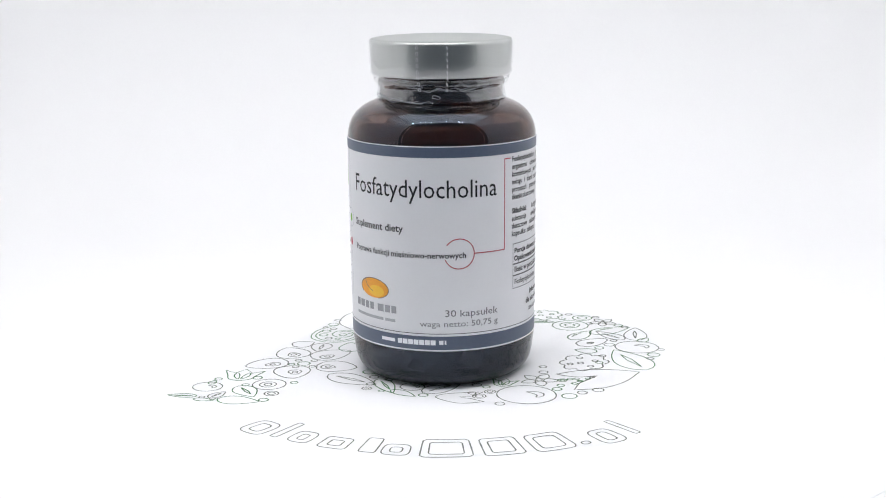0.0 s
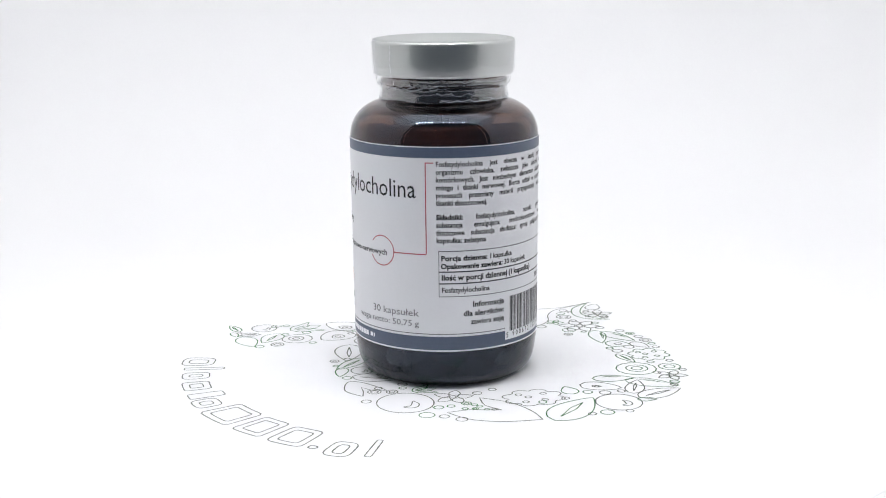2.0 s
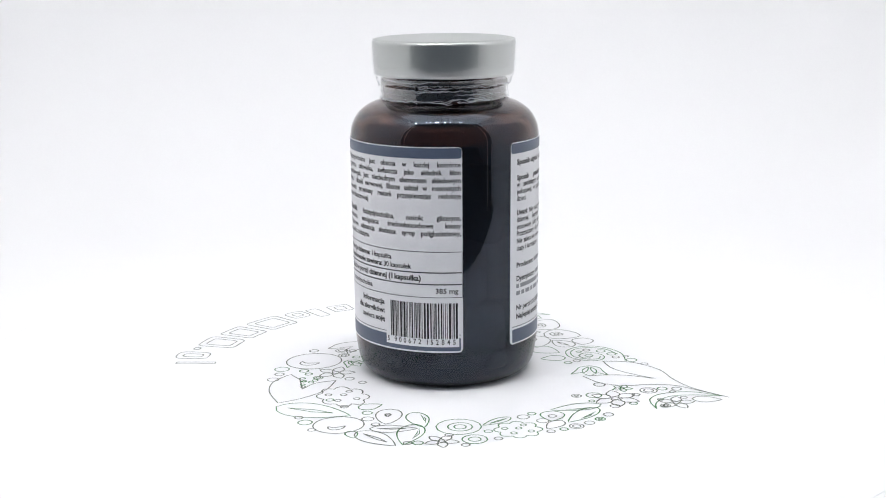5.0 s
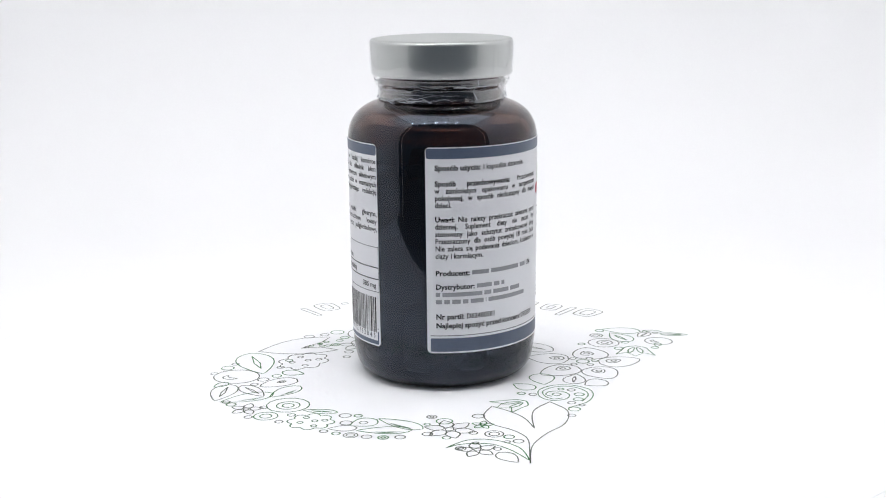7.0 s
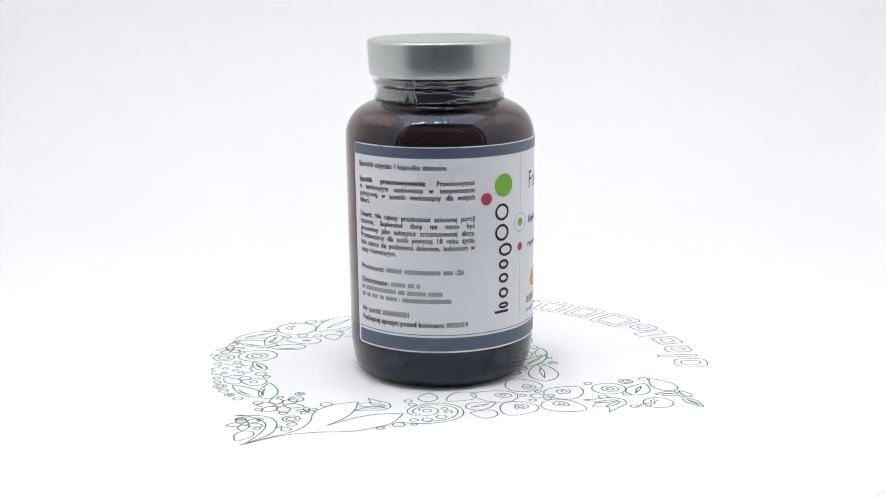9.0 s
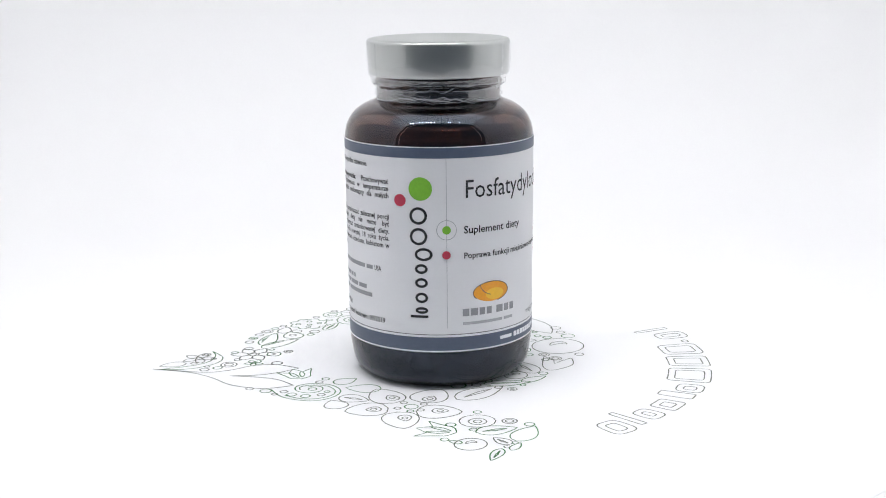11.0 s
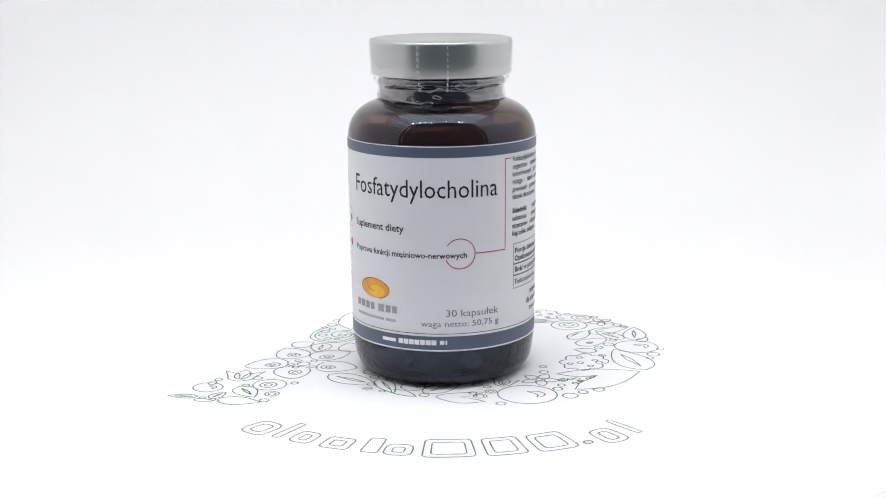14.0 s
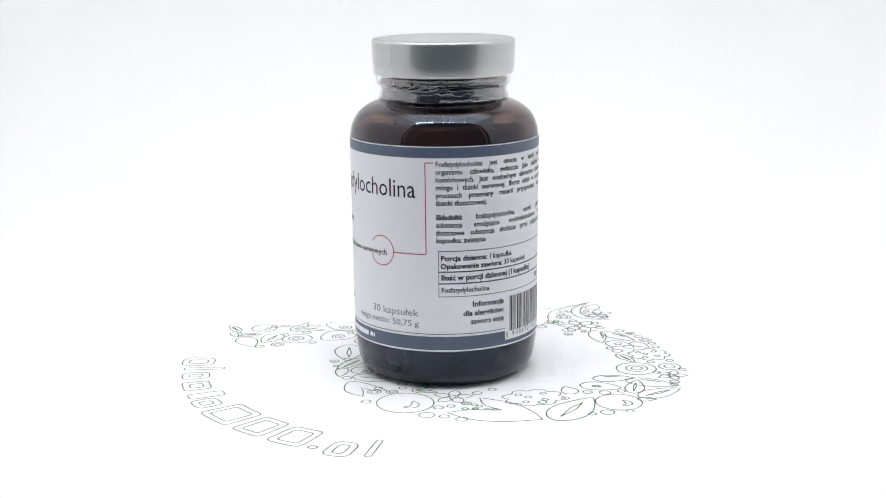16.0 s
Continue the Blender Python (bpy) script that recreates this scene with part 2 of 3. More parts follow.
def capsule_fill():
    """Thirty soft capsules standing in three uneven layers."""
    bm = bmesh.new()
    crng = random.Random(3)
    for layer in range(3):
        spots = [(0.0215, 36 * i + 18 * layer) for i in range(10)]
        for r, a in spots:
            m = Matrix.Translation((r * math.cos(radians(a)), r * math.sin(radians(a)), 0.0165 + 0.0195 * layer + crng.uniform(-0.001, 0.001)))
            m = m @ Euler((crng.uniform(-0.12, 0.12), crng.uniform(-0.12, 0.12), 0)).to_matrix().to_4x4() @ Matrix.Diagonal((0.0064, 0.0064, 0.0104, 1))
            made = bmesh.ops.create_uvsphere(bm, u_segments=16, v_segments=12, radius=1.0)["verts"]
            for v in made:
                side = math.hypot(v.co.x, v.co.y)
                if side > 1e-6:
                    k = (1 - abs(v.co.z) ** 5) ** 0.2 / side
                    v.co.x, v.co.y = v.co.x * k, v.co.y * k
            bmesh.ops.transform(bm, matrix=m, verts=made)
    return bm


part("capsules", capsule_fill(), M_CONTENTS, BOTTLE, "dark soft capsules inside the glass")

CAP_R = 0.0227
CAP = [(0.0, 0.1071), (CAP_R - 0.0018, 0.1075), (CAP_R - 0.0004, 0.1071), (CAP_R, 0.1063), (CAP_R - 0.0006, 0.0967), (CAP_R - 0.0009, 0.0962), (CAP_R - 0.0018, 0.0962), (CAP_R - 0.0018, 0.1045), (0.0, 0.1045)]
part("cap", lathe(rounded(CAP, 0.0006, 5)), M_CAP, BOTTLE, "satin silver metal screw cap")


def sheet(deg0, deg1, z0, z1, lift, corner=0.0, bm=None):
    """A curved rectangle on the label, its corners rounded by some metres."""
    bm = bm or bmesh.new()
    n = max(2, int(abs(deg1 - deg0) / 2.0))
    unit = BASE_R * math.pi / 180
    degs = [deg0 + (deg1 - deg0) * i / n for i in range(n + 1)]
    if corner:
        for k in range(1, 8):
            c = corner / unit * (1 - math.cos(math.pi / 2 * k / 8))
            degs += [deg0 + c, deg1 - c]
        degs.sort()
    cols = []
    for d in degs:
        inset = 0.0
        e = min(d - deg0, deg1 - d) * unit
        if corner and e < corner:
            inset = corner - math.sqrt(max(0.0, corner ** 2 - (corner - e) ** 2))
        m = max(1, int((z1 - z0) / 0.012))
        cols.append([bm.verts.new(wrap(d, z0 + inset + (z1 - z0 - 2 * inset) * j / m, lift)) for j in range(m + 1)])
    for a, b in zip(cols, cols[1:]):
        for j in range(len(a) - 1):
            bm.faces.new((a[j], b[j], b[j + 1], a[j + 1]))
    return bm


def flat_shape(points, deg, z, lift):
    """A filled outline, given in metres round (deg, z), on the label."""
    bm = bmesh.new()
    unit = BASE_R * math.pi / 180
    bm.faces.new([bm.verts.new(wrap(deg + x / unit, z + y, lift)) for x, y in points])
    bmesh.ops.triangulate(bm, faces=bm.faces[:])
    return bm


def ring_shape(rx, ry, width, deg, z, lift, a0=0.0, a1=360.0):
    bm = bmesh.new()
    unit = BASE_R * math.pi / 180
    n = 48
    rows = []
    for i in range(n + 1):
        a = radians(a0 + (a1 - a0) * i / n)
        rows.append([bm.verts.new(wrap(deg + (rx + k) * math.cos(a) / unit, z + (ry + k) * math.sin(a), lift)) for k in (-width / 2, width / 2)])
    for p, q in zip(rows, rows[1:]):
        bm.faces.new((p[0], p[1], q[1], q[0]))
    return bm


def oval(rx, ry, n=40):
    return [(rx * math.cos(2 * math.pi * i / n), ry * math.sin(2 * math.pi * i / n)) for i in range(n)]


LABEL = part("label", sheet(79.0, 407.2, 0.0128, 0.0769, 0.00010, 0.0014), M_LABEL, BOTTLE, "white paper label with slate blue bands and black print")
part("upper_band", sheet(79.4, 406.9, 0.0734, 0.0766, 0.00014, 0.0008), M_BAND, LABEL, "slate blue printed band")
part("lower_band", sheet(81.0, 405.8, 0.0133, 0.0176, 0.00014, 0.0004), M_BAND, LABEL, "slate blue printed band")
part("rule", sheet(81.0, 405.8, 0.0183, 0.01852, 0.00014), M_GREY, LABEL)


# ---- print on the label ----
def glyphs(body, bold):
    """The built-in font's outline of some words at size one, as vertices and faces, with its width."""
    cu = bpy.data.curves.new("words", "FONT")
    cu.body, cu.size, cu.resolution_u = body, 1.0, 2
    cu.offset = 0.0 if bold is None else 0.030 if bold else 0.015
    ob = bpy.data.objects.new("words", cu)
    scene.collection.objects.link(ob)
    bpy.context.view_layer.update()
    me = ob.evaluated_get(bpy.context.evaluated_depsgraph_get()).to_mesh()
    verts = [tuple(v.co) for v in me.vertices]
    faces = [tuple(p.vertices) for p in me.polygons]
    bpy.data.objects.remove(ob)
    bpy.data.curves.remove(cu)
    return verts, faces, max(v[0] for v in verts) if verts else 0.3


PLAIN = {"ą": "a", "ę": "e", "ś": "s", "ć": "c", "ń": "n", "ź": "z", "ż": "z"}
X_HEIGHT = max(v[1] for v in glyphs("x", False)[0])


def word_mesh(word, bold):
    """A word with its accents drawn over and under the plain letters."""
    plain_word = "".join(PLAIN.get(c, c) for c in word)
    verts, faces, width = glyphs(plain_word, bold)
    t = 0.055 if bold else 0.035
    for i, c in enumerate(word):
        if c not in PLAIN:
            continue
        right = glyphs(plain_word[:i + 1], bold)[2]
        left = glyphs(plain_word[:i], bold)[2] if i else 0.0
        mid, y = (left + right) / 2 + 0.015, X_HEIGHT
        if c == "ż":
            shape = [(mid - t, y + 0.09), (mid + t, y + 0.09), (mid + t, y + 0.09 + 2 * t), (mid - t, y + 0.09 + 2 * t)]
        elif c in "ąę":
            shape = [(right - 0.10, 0.0), (right - 0.02, 0.0), (right - 0.09, -0.10), (right, -0.11), (right - 0.02, -0.11 - t), (right - 0.15, -0.11 - t), (right - 0.17, -0.08)]
        else:
            shape = [(mid - 0.04, y + 0.07), (mid + 0.02, y + 0.07), (mid + 0.10 + t, y + 0.22), (mid + 0.04, y + 0.22)]
        k = len(verts)
        verts = verts + [(px, py, 0.0) for px, py in shape]
        faces = faces + [tuple(range(k, k + len(shape)))]
    return verts, faces, width


CAP_HEIGHT = max(v[1] for v in glyphs("H", False)[0])


def print_line(name, deg0, z, height, segments, deg1=None, squeeze=0.86, mat=None, stretch=False, gap=0.30):
    """One line of words from deg0, with capitals of that height; spread to end at deg1 where that is given."""
    s = height / CAP_HEIGHT
    unit = BASE_R * math.pi / 180
    words = []
    for text_, bold in segments:
        for w in text_.split():
            vs, fs, width = word_mesh(w, bold)
            wide = 1.12 if bold else 1.0
            words.append(([(a * wide, b, c) for a, b, c in vs], fs, width * wide))
    sx = s * squeeze
    total = sum(w[2] for w in words) * sx
    space = gap * sx
    if deg1 is not None:
        room = (deg1 - deg0) * unit
        if stretch or len(words) == 1:
            k = room / (total + space * (len(words) - 1))
            sx, space = sx * k, space * k
        else:
            space = (room - total) / (len(words) - 1)
            if space < 0.18 * sx:
                k = room / (total + 0.25 * sx * (len(words) - 1))
                sx *= k
                space = 0.25 * sx
    bm = bmesh.new()
    x = 0.0
    for verts, faces, width in words:
        made = [bm.verts.new(wrap(deg0 + (x + vx * sx) / unit, z + vy * s, 0.00017)) for vx, vy, _ in verts]
        for f in faces:
            try:
                bm.faces.new([made[i] for i in f])
            except ValueError:
                pass
        x += width * sx + space
    return part(name, bm, mat or M_INK, LABEL, smooth=False)


def bar(name, deg0, deg1, z0, z1, mat, lift=0.00017):
    return part(name, sheet(deg0, deg1, z0, z1, lift), mat, LABEL, smooth=False)


def word_bars(name, deg0, z, height, widths, mat, gap=2.2):
    """Writing shown as plain bars of its size: widths in degrees."""
    d = deg0
    for w in widths:
        bar(name, d, d + w, z, z + height, mat)
        d += w + gap
    return d


# front panel
print_line("product_name", 205.6, 0.0611, 0.0056, [("Fosfatydylocholina", None)], 303.4)
print_line("kind_line", 205.2, 0.0502, 0.00225, [("Suplement diety", False)], 246.2, stretch=True)
print_line("purpose_line", 205.2, 0.0424, 0.0018, [("Poprawa funkcji mięśniowo-nerwowych", False)], 283.6, stretch=True)
print_line("count_line", 270.6, 0.0239, 0.0022, [("30 kapsułek", None)], 304.2, mat=M_SOFT, stretch=True)
print_line("weight_line", 255.8, 0.0207, 0.00185, [("waga netto: 50,75 g", None)], 304.2, mat=M_SOFT, stretch=True)
part("red_ring", ring_shape(0.0047, 0.0047, 0.00028, 279.6, 0.0437, 0.00017, -158, 146), M_RED, LABEL)
bar("red_rule", 288.6, 309.3, 0.0435, 0.0438, M_RED)
bar("red_rule", 309.0, 309.55, 0.0438, 0.0718, M_RED)
bar("red_rule", 309.0, 314.0, 0.0718, 0.0721, M_RED)
bar("grey_rule", 195.1, 195.35, 0.0205, 0.0734, M_PALE)
part("green_dot", flat_shape(oval(0.0036, 0.0036), 180.2, 0.0641, 0.00017), M_GREEN, LABEL)
part("red_dot", flat_shape(oval(0.0019, 0.0019, 28), 167.8, 0.0604, 0.00017), M_RED, LABEL)
part("green_dot", flat_shape(oval(0.0013, 0.0013, 24), 195.2, 0.0514, 0.00018), M_GREEN, LABEL)
part("label_disc", flat_shape(oval(0.0030, 0.0030), 195.2, 0.0514, 0.00015), M_LABEL, LABEL)
part("grey_ring", ring_shape(0.0030, 0.0030, 0.00018, 195.2, 0.0514, 0.00018), M_PALE, LABEL)
part("red_dot", flat_shape(oval(0.0013, 0.0013, 24), 195.0, 0.0436, 0.00018), M_RED, LABEL)
# maker's mark, turned on its side: a row of plain rounded rings between a thin bar and two wide ones
bar("mark_bar", 173.4, 184.0, 0.0238, 0.0246, M_INK)
for z0, z1, d0, d1 in ((0.0250, 0.0270, 176.4, 184.0), (0.0282, 0.0313, 176.4, 184.0), (0.0327, 0.0356, 176.4, 184.0), (0.0368, 0.0397, 176.4, 184.0),
                       (0.0406, 0.0444, 176.4, 187.0), (0.0452, 0.0502, 173.6, 184.0), (0.0512, 0.0562, 173.6, 184.0)):
    unit = BASE_R * math.pi / 180
    z0, z1 = (0.0238 + (z - 0.0238) * 1.07 for z in (z0, z1))
    part("mark_ring", ring_shape((d1 - d0) * unit / 2 - 0.0004, (z1 - z0) / 2 - 0.0004, 0.0008, (d0 + d1) / 2, (z0 + z1) / 2, 0.00017), M_INK, LABEL)
# orange capsule emblem with its name as bars
part("emblem", flat_shape(oval(0.0063, 0.0031), 223.2, 0.0311, 0.00016), M_ORANGE, LABEL, "orange oval emblem with a grey rim")
part("emblem_glow", flat_shape(oval(0.0034, 0.0018), 225.5, 0.0303, 0.00017), M_YELLOW, LABEL)
part("emblem_rim", ring_shape(0.0064, 0.0032, 0.00026, 223.2, 0.0311, 0.00018, -70, 215), M_GREY, LABEL)
part("emblem_line", ring_shape(0.0058, 0.0040, 0.00022, 226.5, 0.0339, 0.00018, 185, 250), M_GREY, LABEL)
word_bars("name_bar", 204.4, 0.0241, 0.0023, (4.0, 4.4, 3.6, 3.5), M_MID, 1.1)
word_bars("name_bar", 226.6, 0.0241, 0.0023, (4.8, 3.7, 3.4), M_MID, 1.1)
word_bars("name_bar", 204.6, 0.0213, 0.0009, (26.5, 7.4), M_PALE, 1.4)
word_bars("address_bar", 229.6, 0.0150, 0.0011, (9.8,), M_WHITE, 1.2)
word_bars("address_bar", 241.4, 0.0148, 0.0016, (3.0, 3.0, 3.0, 3.0, 3.0, 3.0, 3.0), M_WHITE, 0.45)
word_bars("address_bar", 267.2, 0.0150, 0.0013, (2.6, 1.0), M_WHITE, 0.7)

# the panel with the contents
BODY = 0.00158
LEFT, RIGHT = 315.2, 406.3
for i, words in enumerate(("Fosfatydylocholina jest obecna w każdej komórce", "organizmu człowieka, zwłaszcza jako składnik błon", "komórkowych. Jest niezbędnym elementem składowym",
                           "mózgu i tkanki nerwowej. Bierze udział w rozmaitych", "procesach przemiany materii przyspieszając redukcję")):
    print_line("text_line", LEFT, 0.0708 - 0.00238 * i, BODY, [(words, False)], RIGHT)
print_line("text_line", LEFT, 0.0708 - 0.00238 * 5, BODY, [("tkanki tłuszczowej.", False)], squeeze=0.93)
print_line("text_line", LEFT, 0.0545, BODY, [("Składniki:", True), ("fosfatydylocholina, nośnik: gliceryna,", False)], RIGHT)
print_line("text_line", LEFT, 0.0521, BODY, [("substancja emulgująca: średniołańcuchowe kwasy", False)], RIGHT)
print_line("text_line", LEFT, 0.0497, BODY, [("tłuszczowe substancja słodząca: syrop poliglucitolowy,", False)], RIGHT)
print_line("text_line", LEFT, 0.0473, BODY, [("kapsułka: żelatyna", False)], squeeze=0.96)
for z, thick in ((0.0447, 0.00018), (0.0382, 0.00036), (0.0345, 0.00036), (0.0304, 0.00018)):
    bar("table_rule", 316.4, 407.0, z - thick / 2, z + thick / 2, M_GREY)
for d in (316.4, 406.7):
    bar("table_rule", d, d + 0.3, 0.0304, 0.0447, M_GREY)
print_line("text_line", 317.8, 0.0417, BODY, [("Porcja dzienna:", True), ("1 kapsułka", False)], squeeze=0.95)
print_line("text_line", 317.6, 0.0392, BODY, [("Opakowanie zawiera:", True), ("30 kapsułek", False)], squeeze=0.92)
print_line("text_line", 317.9, 0.0356, BODY * 1.06, [("Ilość w porcji dziennej (1 kapsułka)", True)], squeeze=0.905)
print_line("text_line", 318.0, 0.0317, BODY, [("Fosfatydylocholina", False)], squeeze=0.91)
print_line("text_line", 391.0, 0.0317, BODY, [("385 mg", False)], 404.6, stretch=True)
print_line("text_line", 336.4, 0.0269, BODY * 1.05, [("Informacja", True)], 357.6)
print_line("text_line", 330.8, 0.0241, BODY * 1.05, [("dla alergików:", True)], 357.6, stretch=True)
print_line("text_line", 335.4, 0.0214, BODY * 1.05, [("zawiera", False), ("soję", True)], 357.6, stretch=True)
bar("barcode_field", 358.6, 404.9, 0.0146, 0.0285, M_LABEL, 0.00016)
rng = random.Random(7)
x = 362.2
while x < 404.0:
    w = rng.choice((0.42, 0.42, 0.80, 1.20))
    bar("barcode_bar", x, x + w, 0.0172, 0.0286, M_INK, 0.00019)
    x += w + rng.choice((0.36, 0.36, 0.62, 0.85))
print_line("barcode_digits", 359.4, 0.0153, 0.0016, [("5", False)])
print_line("barcode_digits", 364.6, 0.0154, 0.0016, [("9 0 0 6 7 2", False)], 382.2)
print_line("barcode_digits", 385.0, 0.0154, 0.0016, [("1 5 2 8 4 5", False)], 402.8)

# the panel with the advice
LEFT, RIGHT = 84.3, 160.3
print_line("text_line", LEFT, 0.0699, BODY, [("Sposób użycia:", True), ("1 kapsułka dziennie.", False)], 144.3, stretch=True)
print_line("text_line", LEFT, 0.0651, BODY, [("Sposób przechowywania:", True), ("Przechowywać", False)], RIGHT)
print_line("text_line", LEFT, 0.0629, BODY, [("w zamkniętym opakowaniu w temperaturze", False)], RIGHT)
print_line("text_line", LEFT, 0.0607, BODY, [("pokojowej, w sposób niedostępny dla małych", False)], RIGHT)
print_line("text_line", LEFT, 0.0585, BODY, [("dzieci.", False)], 93.8)
print_line("text_line", LEFT, 0.0541, BODY, [("Uwagi:", True), ("Nie należy przekraczać zalecanej porcji", False)], RIGHT)
print_line("text_line", LEFT, 0.0519, BODY, [("dziennej. Suplement diety nie może być", False)], RIGHT)
print_line("text_line", LEFT, 0.0496, BODY, [("stosowany jako substytut zróżnicowanej diety.", False)], RIGHT)
print_line("text_line", LEFT, 0.0474, BODY, [("Przeznaczony dla osób powyżej 18 roku życia.", False)], RIGHT)
print_line("text_line", LEFT, 0.0451, BODY, [("Nie zaleca się podawania dzieciom, kobietom w", False)], RIGHT)
print_line("text_line", LEFT, 0.0428, BODY, [("ciąży i karmiącym.", False)], 112.9, stretch=True)
print_line("text_line", LEFT, 0.0374, BODY, [("Producent:", True)], 104.4)
word_bars("name_bar", 105.9, 0.0375, 0.0013, (10.6, 21.6, 5.6), M_MID, 1.6)
print_line("text_line", 148.4, 0.0374, BODY, [("USA", False)], 153.8)
print_line("text_line", LEFT, 0.0331, BODY, [("Dystrybutor:", True)], 107.4)
word_bars("name_bar", 108.9, 0.0332, 0.0013, (9.6, 4.0, 2.2), M_MID, 1.5)
word_bars("address_bar", LEFT, 0.0308, 0.0013, (2.6, 24.0, 4.6, 11.5, 8.5), M_MID, 1.35)
word_bars("address_bar", LEFT, 0.0285, 0.0013, (3.6, 3.2, 5.0, 3.2, 8.2, 0.4, 29.6), M_MID, 1.4)
print_line("text_line", LEFT, 0.0237, BODY, [("Nr partii:", True), ("D62480581", False)], 120.4, stretch=True)
print_line("text_line", LEFT, 0.0209, BODY, [("Najlepiej spożyć przed końcem:", True), ("09/2019", False)], 156.0, stretch=True)


# ---- clear film round the cap and neck ----
FILM_LINE = [(CAP_R - 0.00020, 0.10715), (CAP_R + 0.00004, 0.1067), (CAP_R + 0.00018, 0.1061), (CAP_R + 0.00020, 0.1010), (CAP_R - 0.00030, 0.0966), (0.0218, 0.0959), (0.0213, 0.0953), (0.02135, 0.0946),
             (0.02125, 0.0939), (0.0207, 0.0933), (0.0202, 0.0928), (0.0200, 0.0922), (0.02005, 0.0914), (0.0202, 0.0906), (0.02035, 0.0898), (0.0205, 0.0890)]


def film():
    bm = bmesh.new()
    n, rings = 220, []
    for k, (r, z) in enumerate(FILM_LINE):
        ring = []
        for i in range(n):
            a = 2 * math.pi * i / n
            w = 0.0
            dz = 0.0
            if k >= 5:
                p = Vector((math.cos(a) * 5, math.sin(a) * 5, z * 500))
                w = 0.00027 * noise.noise(p) + 0.00014 * noise.noise(p * 2.7)
                dz = 0.00045 * noise.noise(Vector((math.cos(a) * 2.6, math.sin(a) * 2.6, k * 1.7)))
            if k == len(FILM_LINE) - 1:
                dz += 0.0003 * noise.noise(Vector((math.cos(a) * 9, math.sin(a) * 9, 3)))
            ring.append(bm.verts.new(((r + w) * math.cos(a), (r + w) * math.sin(a), z + dz)))
        rings.append(ring)
    for p, q in zip(rings, rings[1:]):
        for i in range(n):
            j = (i + 1) % n
            bm.faces.new((p[i], q[i], q[j], p[j]))
    return bm


FILM = part("shrink_film", film(), M_FILM, BOTTLE, "clear wrinkled shrink film round the cap and neck")


def crease(name, points, width, mat):
    """A raised fold or nick in the film, along (degrees, height, radius)."""
    bm = bmesh.new()
    rows = []
    unit = 0.021 * math.pi / 180
    for i, (d, z, r) in enumerate(points):
        d2, z2, _ = points[min(i + 1, len(points) - 1)]
        d1, z1, _ = points[max(i - 1, 0)]
        t = Vector(((d2 - d1) * unit, z2 - z1)).normalized()
        row = []
        for k, up in ((-1, 0.0), (0, 0.00006), (1, 0.0)):
            dd, zz, rr = d - t.y * k * width / 2 / unit, z + t.x * k * width / 2, r + up
            row.append(bm.verts.new((rr * math.cos(radians(dd)), rr * math.sin(radians(dd)), zz)))
        rows.append(row)
    for p, q in zip(rows, rows[1:]):
        for k in (0, 1):
            bm.faces.new((p[k], p[k + 1], q[k + 1], q[k]))
    bmesh.ops.recalc_face_normals(bm, faces=bm.faces[:])
    return part(name, bm, mat, FILM)


M_NICK = material("white_torn_film_edge", (0.78, 0.79, 0.81), 0.3, vary=0.1, scale=300)
M_FOLD = material("milky_film_fold", (0.46, 0.47, 0.50), 0.18, vary=0.2, scale=300)


def film_radius(z):
    for (r1, z1), (r2, z2) in zip(FILM_LINE, FILM_LINE[1:]):
        if z2 <= z <= z1:
            return r2 + (r1 - r2) * (z - z2) / (z1 - z2)
    return FILM_LINE[-1][0] if z < 0.09 else FILM_LINE[0][0]


# two rows of nicks for tearing the film, and one welded seam
for deg in (251.5, 274.5):
    for k in range(9):
        z = 0.1062 - k * 0.00185
        if z > 0.0915:
            r = film_radius(z) + (0.0001 if z > 0.0966 else 0.0003)
            if deg < 260:
                crease("nick", [(deg - 0.9, z, r), (deg + 0.7, z, r), (deg + 0.8, z - 0.0009, r), (deg - 0.8, z - 0.0009, r), (deg - 0.9, z, r)], 0.00016, M_NICK)
                continue
            crease("nick", [(deg + (0.5 if k % 2 else -0.3), z, r), (deg, z - 0.0004, r), (deg + 0.3, z - 0.0010, r)], 0.00030, M_NICK)
crease("seam", [(119 + 1.5 * math.sin(i), 0.0962 - i * 0.00085, film_radius(0.0962 - i * 0.00085) + 0.0002) for i in range(9)], 0.00022, M_FOLD)
for deg in (133.0,):
    crease("seam", [(deg + 0.2 * math.sin(i), 0.1066 - i * 0.0012, film_radius(0.1066 - i * 0.0012) + 0.00008) for i in range(9)], 0.00008, M_FOLD)
# wandering horizontal folds below the cap
frng = random.Random(11)
for k in range(52):
    d0 = frng.uniform(0, 360)
    z0 = frng.choice((0.0952, 0.0934, 0.0925, 0.0912, 0.0898, 0.0892, 0.0892)) + frng.uniform(-0.0003, 0.0003)
    span = frng.uniform(14, 60)
    pts = []
    for i in range(16):
        d = d0 + span * i / 15
        z = z0 + 0.0011 * noise.noise(Vector((d * 0.11, k * 3.1, 0))) + 0.0005 * noise.noise(Vector((d * 0.4, k * 1.3, 5)))
        pts.append((d, z, film_radius(z) + 0.00005))
    crease("fold", pts, frng.choice((0.00007, 0.0001, 0.00014, 0.00022)), M_FOLD)


